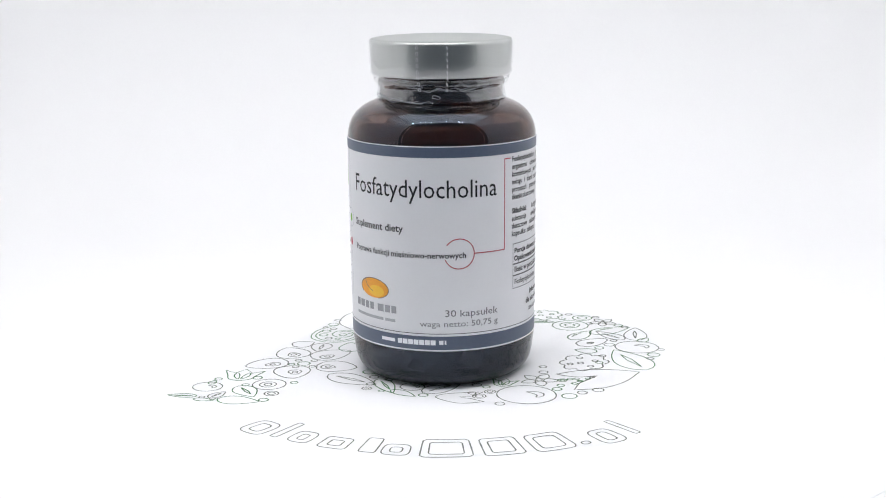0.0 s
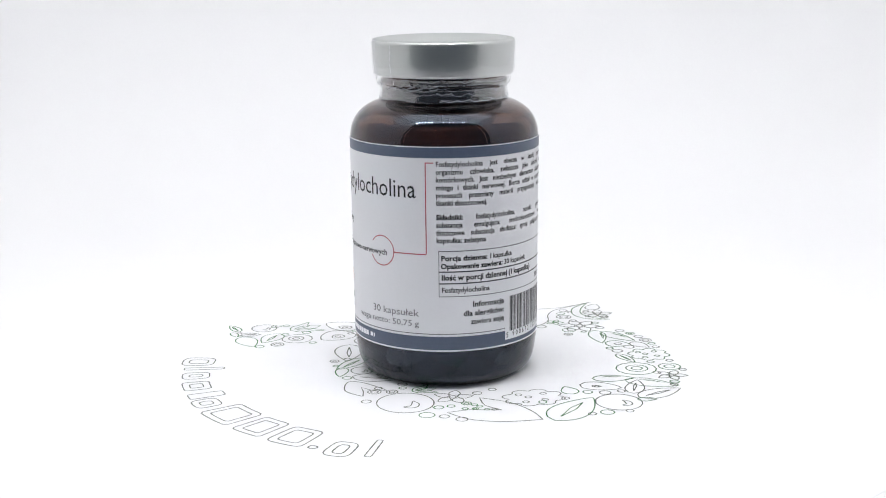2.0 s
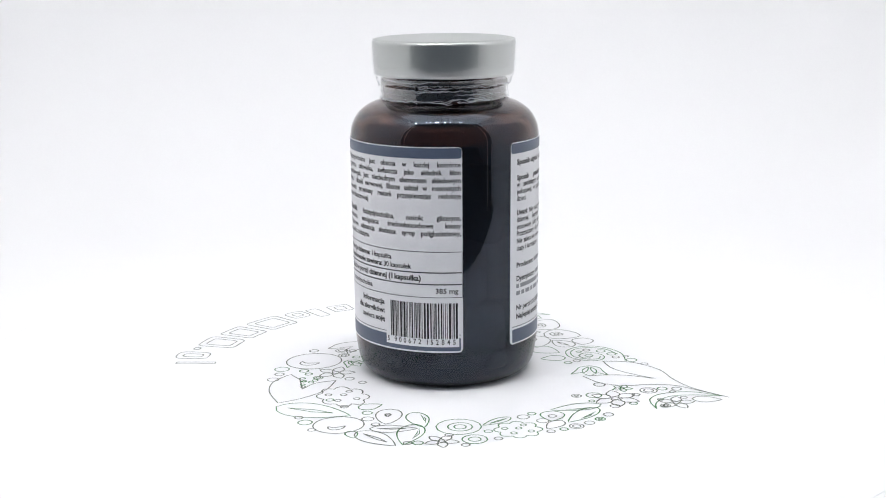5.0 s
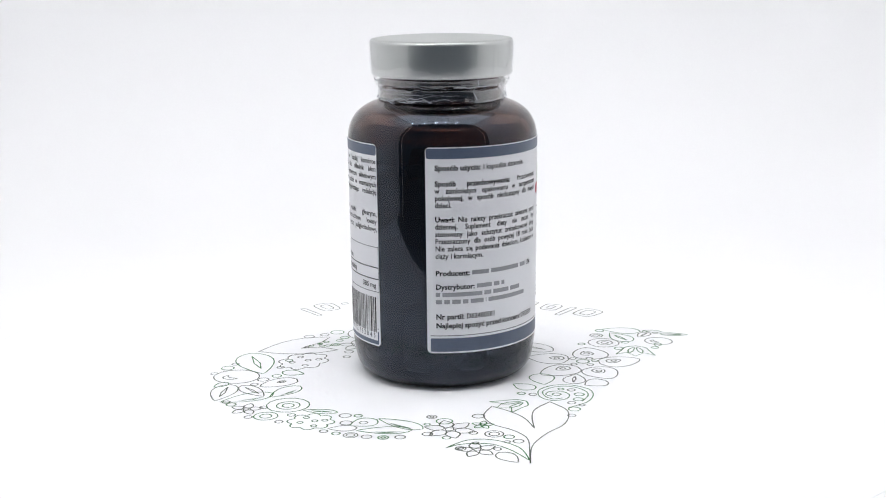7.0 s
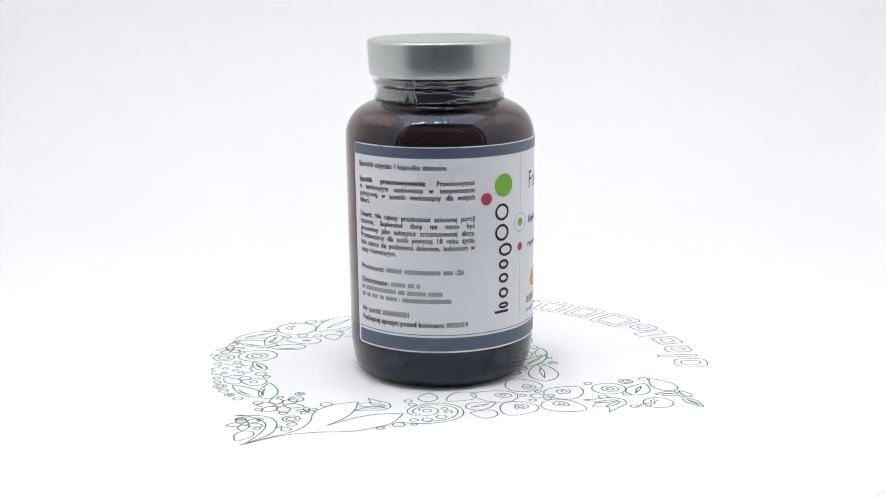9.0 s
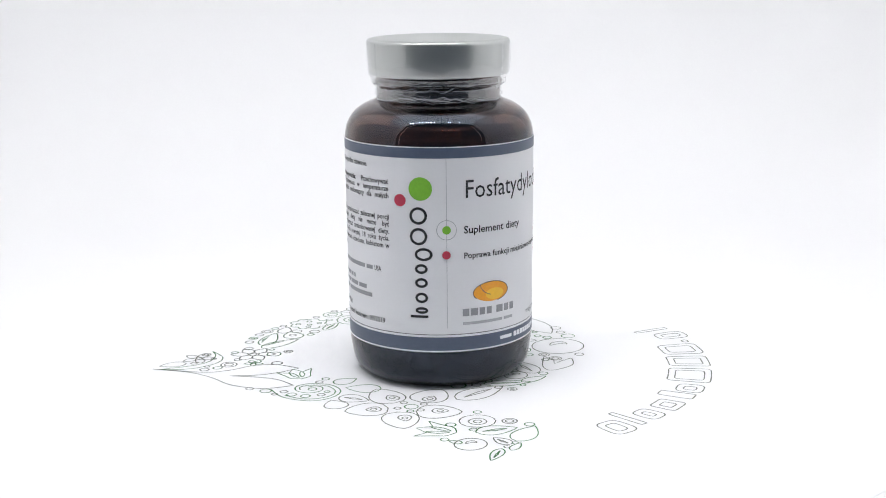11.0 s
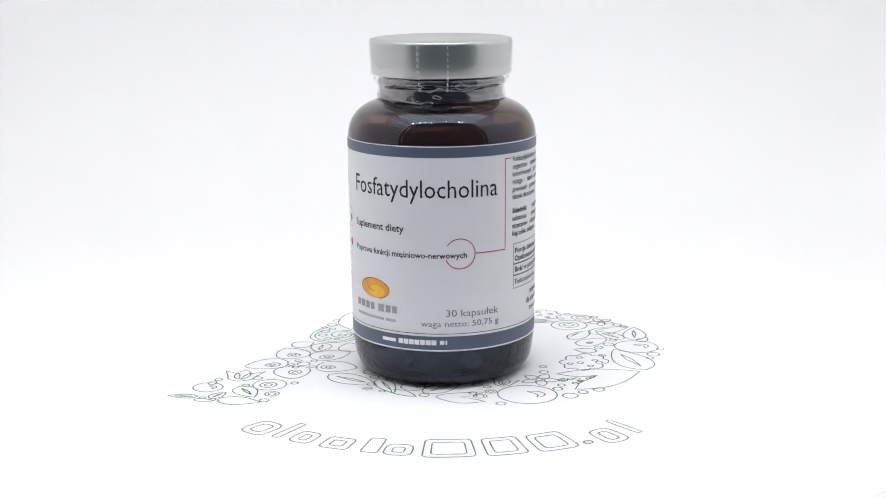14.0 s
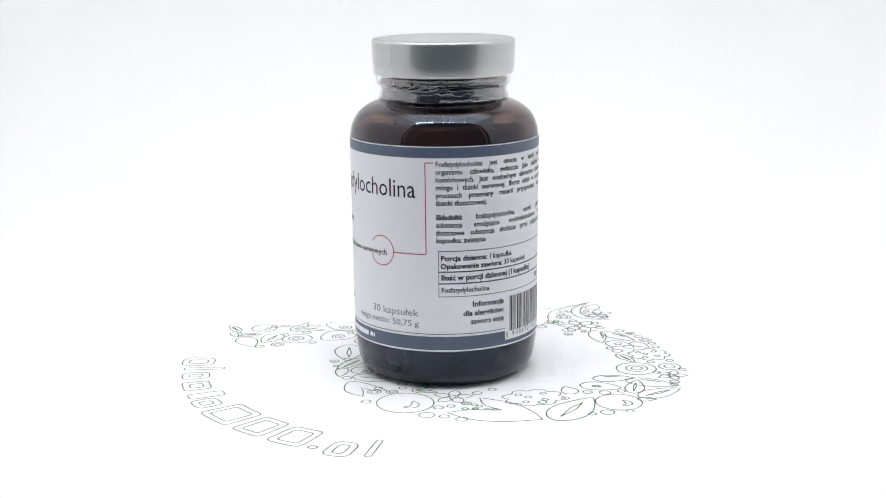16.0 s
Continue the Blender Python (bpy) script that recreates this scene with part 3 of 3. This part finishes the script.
# small bubbles where the film did not shrink flat
for deg, z, rx, rz in ((243, 0.0937, 4.0, 0.0007), (250, 0.0937, 4.2, 0.0007), (287, 0.0938, 7.0, 0.0010), (265, 0.0905, 5.0, 0.0006), (312, 0.0933, 5.0, 0.0008), (150, 0.0936, 4.0, 0.0006), (20, 0.0934, 6.0, 0.0007)):
    pts = []
    for i in range(19):
        a = 2 * math.pi * i / 18
        k = 0.75 + 0.7 * noise.noise(Vector((math.cos(a) * 1.3 + deg, math.sin(a) * 1.3, 2)))
        pts.append((deg + rx * k * math.cos(a), z + rz * k * math.sin(a), film_radius(z) + 0.00010))
    crease("bubble", pts, 0.00014, M_FOLD)


# ---- print on the turntable ----
SHEET = part("printed_emblem", lathe([(0.0, 0.00001), (0.001, 0.00001), (0.001, 0.0), (0.0, 0.0)], steps=12), M_DISC, TABLE, "leaf and fruit outlines printed in thin green-grey lines")
PRINT_ANGLE, PRINT_UNIT = radians(-27.44), 0.00030012
PRINT_AT = Vector((-0.02829, 0.11327))
prng = random.Random(5)


def on_sheet(u, v):
    """From the drawing's own grid (u across, v down) to the turntable."""
    c, s = math.cos(PRINT_ANGLE), math.sin(PRINT_ANGLE)
    x, y = u * PRINT_UNIT, -v * PRINT_UNIT
    return Vector((PRINT_AT.x + c * x - s * y, PRINT_AT.y + s * x + c * y))


def ribbon(bm, pts, width, closed=False, z=0.00008):
    n = len(pts)
    rows = []
    for i, p in enumerate(pts):
        a = pts[(i - 1) % n] if closed or i else p
        b = pts[(i + 1) % n] if closed or i < n - 1 else p
        t = (b - a)
        t = t.normalized() if t.length > 1e-9 else Vector((1, 0))
        w = width * (0.5 + 0.14 * noise.noise(Vector((p.x * 220, p.y * 220, 1))))
        off = Vector((-t.y, t.x)) * w
        rows.append((bm.verts.new((p.x - off.x, p.y - off.y, z)), bm.verts.new((p.x + off.x, p.y + off.y, z))))
    for p, q in list(zip(rows, rows[1:])) + ([(rows[-1], rows[0])] if closed else []):
        bm.faces.new((p[0], p[1], q[1], q[0]))


def drawing(name, lines, green=None, width=0.00038):
    """One printed motif; lines: (points on the grid, closed)."""
    bm = bmesh.new()
    for pts, closed in lines:
        ribbon(bm, [on_sheet(u, v) for u, v in pts], width, closed)
    if green is None:
        green = prng.random() < 0.42
    return part(name, bm, M_LINE_GREEN if green else M_LINE, SHEET, smooth=False)


def spin(pts, u, v, a):
    c, s = math.cos(radians(a)), math.sin(radians(a))
    return [(u + c * x - s * y, v - s * x - c * y) for x, y in pts]


def smooth_loop(pts, closed=True, steps=5):
    """A Catmull-Rom curve through points of the grid."""
    n, out = len(pts), []
    for i in range(n if closed else n - 1):
        p = [pts[(i + k) % n] if closed else pts[min(max(i + k, 0), n - 1)] for k in (-1, 0, 1, 2)]
        for k in range(steps):
            t = k / steps
            out.append(tuple(0.5 * (2 * p[1][j] + (p[2][j] - p[0][j]) * t + (2 * p[0][j] - 5 * p[1][j] + 4 * p[2][j] - p[3][j]) * t * t
                                    + (3 * p[1][j] - p[0][j] - 3 * p[2][j] + p[3][j]) * t ** 3) for j in (0, 1)))
    if not closed:
        out.append(pts[-1])
    return out


def drop_outline(L, W, bend=0.0, n=14, full=0.85):
    """A leaf from a round base at -L/2 to a point at L/2."""
    up, down = [], []
    for i in range(n + 1):
        t = i / n
        w = W / 2 * (math.sin(math.pi * t ** 0.72)) ** full if 0 < t < 1 else 0
        b = bend * math.sin(math.pi * t)
        up.append((-L / 2 + L * t, w + b))
        down.append((-L / 2 + L * t, -w + b))
    return up + down[-2:0:-1]


def ring_points(u, v, r, n=18, ry=None):
    return [(u + r * math.cos(2 * math.pi * i / n), v + (ry or r) * math.sin(2 * math.pi * i / n)) for i in range(n)]


def leaf(u, v, a, L, W, vein=0, bend=0.0, green=None):
    lines = [(spin(drop_outline(L, W, bend), u, v, a), True)]
    if vein == 1:
        lines.append((spin([(-L * 0.34, 0), (0, W * 0.10 + bend), (L * 0.26, W * 0.03)], u, v, a), False))
        lines.append((spin([(-L * 0.34, 0), (0, -W * 0.06 + bend), (L * 0.26, W * 0.03)], u, v, a), False))
    if vein == 2:
        lines.append((spin([(-L * 0.30, W * 0.22), (-L * 0.05, W * 0.34), (L * 0.22, W * 0.20), (-L * 0.05, W * 0.24)], u, v, a), True))
    return drawing("leaf_outline", lines, green)


def eye_leaf(u, v, a, L, W, eye, s=0.36):
    """A broad petal with a small petal and a ring in it round its eye."""
    lines = [(spin(drop_outline(L, W, full=0.62), u, v, a), True)]
    lines.append((spin(drop_outline(L * s, W * s, full=0.7), eye[0], eye[1], a), True))
    lines.append((ring_points(eye[0], eye[1], W * 0.08, 10), True))
    return drawing("petal_outline", lines, False)


def dot(u, v, r, inner=0.0):
    lines = [(ring_points(u, v, r, 14), True)]
    if inner:
        lines.append((ring_points(u, v, inner, 12), True))
    return drawing("berry_outline", lines)


def flower(u, v, r, n, turn=0):
    lines = [(ring_points(u, v, r * 0.17, 10), True)]
    for i in range(n):
        a = turn + 360 * i / n
        c = (u + r * 0.62 * math.cos(radians(a)), v - r * 0.62 * math.sin(radians(a)))
        lines.append((spin(drop_outline(r * 0.80, r * 0.56), c[0], c[1], a), True))
    return drawing("flower_outline", lines)


def berries(u, v, r, tall=1.0):
    pts = []
    for i in range(60):
        a = 2 * math.pi * i / 60
        k = r * (0.80 + 0.22 * abs(math.sin(4 * a)))
        pts.append((u + k * math.cos(a), v + tall * k * math.sin(a)))
    lines = [(pts, True)]
    for x, y in ((-0.4, -0.4), (0.35, -0.3), (-0.1, 0.15), (0.45, 0.35), (-0.45, 0.4)):
        lines.append((ring_points(u + x * r, v + y * r * tall, r * 0.13, 8), True))
    return drawing("berry_cluster_outline", lines)


def fruit(u, v, r, a=40):
    bean = smooth_loop([(-0.1, 0.28), (0.2, 0.42), (0.5, 0.3), (0.55, 0.05), (0.4, -0.12), (0.34, 0.1), (0.12, 0.2)])
    return drawing("fruit_outline", [(ring_points(u, v, r, 32, r * 0.94), True), (spin([(x * r, y * r) for x, y in bean], u, v, a - 40), True)], False)


def tulip(u, v, s, a):
    left = smooth_loop([(0.0, -0.75), (-0.55, -0.45), (-0.75, 0.15), (-1.05, 0.95)], False)
    right = [(-x, y) for x, y in left[::-1]]
    crown = left + [(-0.45, 0.55), (0.0, 1.2), (0.45, 0.55)] + right[:-1]
    lines = [(spin([(x * s, y * s) for x, y in crown], u, v, a), True)]
    for k in (-1, 1):
        petal = [(k * (0.08 + 0.34 * x), y) for x, y in ((0.0, -0.45), (0.9, 0.05), (0.75, 0.6), (0.1, 0.15))]
        lines.append((spin([(x * s, y * s) for x, y in smooth_loop(petal, True, 4)], u, v, a), True))
    return drawing("tulip_outline", lines, True)


def curl(u, v):
    """A spiral with a ring at its heart."""
    way = [(-21, -39), (-31, -15), (-29, 8), (-18, 25), (3, 30), (21, 21), (28, 0), (18, -20), (3, -25), (-8, -15), (-6, 0), (6, 6), (16, 0), (16, -10), (8, -13)]
    inside = [(-26, -14), (-24, 7), (-14, 20), (3, 25), (17, 17), (23, -1), (14, -16), (3, -20), (-4, -13)]
    lines = [(smooth_loop([(u + x, v + y) for x, y in p], False), False) for p in (way, inside)]
    return drawing("curl_outline", lines + [(ring_points(u + 6, v - 5, 4.5, 12), True)], True)


# the head of the stem
drawing("double_leaf_outline", [([(45, 52)] + smooth_loop([(45, 52), (61, 92), (63, 128), (58, 163), (70, 199), (97, 217)], False)[1:]
                                 + smooth_loop([(97, 217), (101, 190), (94, 166), (79, 138)], False)[1:] + smooth_loop([(79, 138), (99, 160), (120, 172), (144, 179)], False)[1:]
                                 + smooth_loop([(144, 179), (139, 150), (120, 131), (95, 124), (74, 110), (60, 84)], False)[1:], True)], False)
drawing("crescent_outline", [(smooth_loop([(48, 58), (70, 84), (100, 92), (122, 81), (131, 54)], False) + smooth_loop([(131, 54), (121, 70), (99, 81), (75, 75), (48, 58)], False)[1:-1], True)], True)
flower(103, 62, 19, 5, 20)
leaf(69, 57, 150, 30, 18)
dot(87, 72, 3.5), dot(118, 58, 5, 2.5), dot(112, 77, 3)
dot(107, 107, 9, 5), dot(91, 106, 5), dot(78, 99, 5), dot(126, 101, 4), dot(87, 93, 3), dot(143, 146, 6)
flower(128, 125, 11, 5), flower(151, 100, 25, 6, 10)
dot(166, 118, 8), dot(164, 79, 5), dot(183, 124, 5, 2), dot(177, 103, 3), dot(143, 78, 4)
tulip(126, 196, 19, -30)
dot(66, 207, 6), dot(122, 231, 4), dot(61, 188, 4), dot(134, 229, 4), dot(64, 222, 3)
# the stem
curl(94, 247)
dot(103, 260, 3), dot(92, 262, 4), dot(79, 252, 5), dot(74, 237, 5), dot(76, 224, 4)
leaf(141, 251, -15, 28, 20), leaf(134, 283, 120, 38, 27), leaf(78, 295, 60, 28, 25), leaf(103, 298, -75, 34, 24, 1)
eye_leaf(85, 331, 140, 44, 39, (90, 336)), eye_leaf(129, 318, 62, 50, 37, (129, 327)), eye_leaf(158, 355, 12, 46, 39, (150, 360))
eye_leaf(82, 379, 228, 49, 37, (89, 378)), eye_leaf(124, 393, -55, 46, 40, (127, 392))
dot(119, 361, 7), dot(107, 353, 3.5), dot(124, 347, 3.5), dot(133, 366, 3.5), dot(108, 369, 3.5), dot(117, 375, 3.5)
tulip(82, 429, 21, 20)
dot(125, 440, 18), dot(124, 441, 9, 4), dot(144, 465, 7.5, 4), dot(148, 486, 5), dot(101, 426, 5), dot(103, 452, 4), dot(146, 424, 4), dot(65, 447, 4)
leaf(116, 470, -35, 42, 25, 1, green=True), leaf(125, 498, 13, 46, 25), fruit(70, 474, 16), leaf(66, 459, 100, 14, 8, green=True), leaf(95, 492, 80, 24, 14, 1)
leaf(63, 509, 198, 32, 12, 1, green=True), leaf(91, 511, 12, 22, 9, green=True), dot(98, 505, 3), dot(85, 505, 3)
# the bowl, clockwise from the top
leaf(206, 70, 28, 54, 20, 2, green=True), leaf(201, 93, -8, 54, 20, 2), leaf(235, 80, 60, 30, 24), dot(235, 80, 4)
dot(183, 60, 5), dot(197, 52, 5, 2), dot(212, 47, 5), dot(228, 44, 7, 4), dot(243, 42, 4), dot(257, 42, 4), dot(250, 95, 4), dot(250, 72, 6), leaf(245, 57, 30, 28, 16)
berries(283, 60, 23), leaf(291, 90, 15, 36, 13, 1, green=True), dot(311, 46, 4), dot(311, 68, 4), dot(262, 90, 6)
dot(331, 92, 22), dot(330, 91, 12, 6), dot(332, 54, 12, 6), flower(362, 63, 17, 5), dot(384, 68, 5), dot(393, 72, 4), dot(349, 75, 4), dot(346, 44, 4)
leaf(382, 93, 55, 58, 26, 2), leaf(358, 127, 80, 46, 22, 2), leaf(390, 114, 155, 46, 20, 1)
leaf(415, 96, 109, 55, 27, 1), leaf(432, 116, 80, 20, 12, green=True), fruit(434, 147, 25, 60), dot(461, 168, 7), dot(462, 184, 4), dot(462, 145, 4)
eye_leaf(381, 149, 62, 44, 26, (380, 153), 0.22), dot(402, 151, 6), dot(396, 168, 5), dot(401, 133, 4), leaf(386, 185, 185, 26, 18)
leaf(443, 197, 135, 82, 42, 1), dot(410, 196, 4), berries(400, 227, 26, 1.25), dot(416, 222, 4), dot(365, 262, 4), dot(373, 280, 5)
drawing("twin_leaf_outline", [(smooth_loop([(467, 236), (440, 240), (410, 254), (388, 281)], False) + smooth_loop([(388, 281), (412, 281), (430, 268)], False)[1:]
                               + [(422, 300), (425, 323)] + smooth_loop([(425, 323), (450, 305), (464, 275), (467, 236)], False)[1:-1], True)], False)
dot(414, 287, 3), dot(420, 293, 3, 1.5), dot(408, 291, 3), dot(418, 303, 3), dot(425, 282, 2.5), dot(427, 275, 2.5)
flower(379, 307, 21, 5, 15), dot(402, 298, 5, 2.5), dot(407, 315, 4), dot(448, 313, 6), dot(436, 328, 5), dot(428, 344, 8), dot(408, 328, 5)
tulip(349, 334, 14, 10), fruit(386, 358, 31), dot(348, 365, 6, 3), dot(344, 383, 7, 4), dot(373, 396, 5), dot(326, 350, 5), dot(338, 352, 4)
leaf(297, 374, 65, 52, 26, 1)
drawing("twin_leaf_outline", [(smooth_loop([(356, 397), (334, 412), (305, 405), (311, 389), (342, 369)], False) + [(338, 385), (326, 394), (341, 394)], True)], False)
dot(290, 404, 5), dot(333, 377, 4)
fruit(267, 384, 13), leaf(262, 370, 110, 14, 8, green=True), leaf(274, 369, 60, 14, 8, green=True), leaf(240, 393, -45, 52, 20, 1, green=True), leaf(268, 407, -15, 34, 14, green=True)
dot(226, 409, 5, 2), dot(244, 410, 3), dot(222, 394, 4), dot(214, 371, 5), dot(233, 373, 4), dot(287, 366, 5), dot(201, 357, 8)
leaf(197, 389, -10, 66, 32, 1)


# the outlined name along the rim: plain outlined blocks of its letters' sizes
def arc_block(d0, d1, r0, r1, round_=0.0, hole=True):
    """An outlined block between two angles and two radii, its corners rounded by a share of its size."""
    bm = bmesh.new()
    dm, rm = (d0 + d1) / 2, (r0 + r1) / 2

    def edge(wd, wr, power):
        pts = []
        for i in range(40):
            a = 2 * math.pi * (i + 0.5) / 40
            c, q = math.cos(a), math.sin(a)
            k = 1 / (abs(c) ** power + abs(q) ** power) ** (1 / power)
            r, d = rm - wr * k * q, dm + wd * k * c
            pts.append(Vector((r * math.cos(radians(d)), r * math.sin(radians(d)))))
        ribbon(bm, pts, 0.00040, True)

    power = 14 - 11.4 * round_
    edge((d1 - d0) / 2, (r0 - r1) / 2, power)
    if hole:
        rim = 0.0022
        edge((d1 - d0) / 2 - math.degrees(rim / rm), (r0 - r1) / 2 - rim, power)
    return part("outlined_block", bm, M_RIM_LINE, RIM, smooth=False)


RIM = part("rim_print", lathe([(0.0, 0.00001), (0.001, 0.00001), (0.001, 0.0), (0.0, 0.0)], steps=12), M_DISC, TABLE, "row of outlined blocks printed along the rim")
for d0, d1, r0, r1, soft_, hole in ((-134.4, -128.4, 0.0875, 0.0768, 0.9, True), (-126.6, -125.0, 0.0856, 0.0726, 0, False), (-122.8, -118.0, 0.0858, 0.0770, 0.9, True),
                                    (-115.7, -109.9, 0.0861, 0.0775, 0.5, True), (-107.2, -103.9, 0.0862, 0.0750, 0.3, False), (-102.9, -97.5, 0.0871, 0.0787, 0.9, True),
                                    (-95.5, -85.7, 0.0880, 0.0743, 0, True), (-83.6, -76.0, 0.0882, 0.0748, 0, True), (-74.0, -66.1, 0.0889, 0.0753, 0.6, True),
                                    (-64.8, -63.1, 0.0884, 0.0862, 1, False), (-61.2, -56.0, 0.0915, 0.0803, 0.9, True), (-53.4, -52.1, 0.0895, 0.0763, 0, False)):
    arc_block(d0, d1, r0, r1, soft_, hole)


# ---- what turns ----
LAG = (0.0, -0.24, -0.89, -0.95, -1.14, -0.97, -0.67, -0.66, -0.81, -1.02, -1.11, -1.15, -0.23, 0.05, 0.0, -0.24, -0.24)


TABLE_LAG = (-1.05, -0.55, 0.30, 0.73, 0.95, 1.05, 1.10, 1.10, 1.05, 0.72, 0.35, 0.0, -0.30, -0.50, -1.0, -0.55, 0.20)
TABLE_AXIS = (-0.00033, 0.00226)


def between(values, t):
    i = min(int(t), 15)
    return values[i] + (values[i + 1] - values[i]) * (t - i)


def turned(t):
    """Degrees that the bottle has turned by."""
    return t * 360 / 14.02 + between(LAG, t)


def motions():
    off = Vector((-0.00008, 0.00096, 0))
    table_rows, bottle_rows = [], []
    for k in range(33):
        t = k * 0.5
        a = -turned(t)
        table_rows.append((t, pose(*TABLE_AXIS, 0, 0, 0, a - between(TABLE_LAG, t))))
        c = pose(0, 0, 0, 0, 0, a) @ off
        bottle_rows.append((t, pose(c.x, c.y, 0.00022, 0, 0, a)))
    walk(TABLE, table_rows)
    walk(BOTTLE, bottle_rows)


motions()
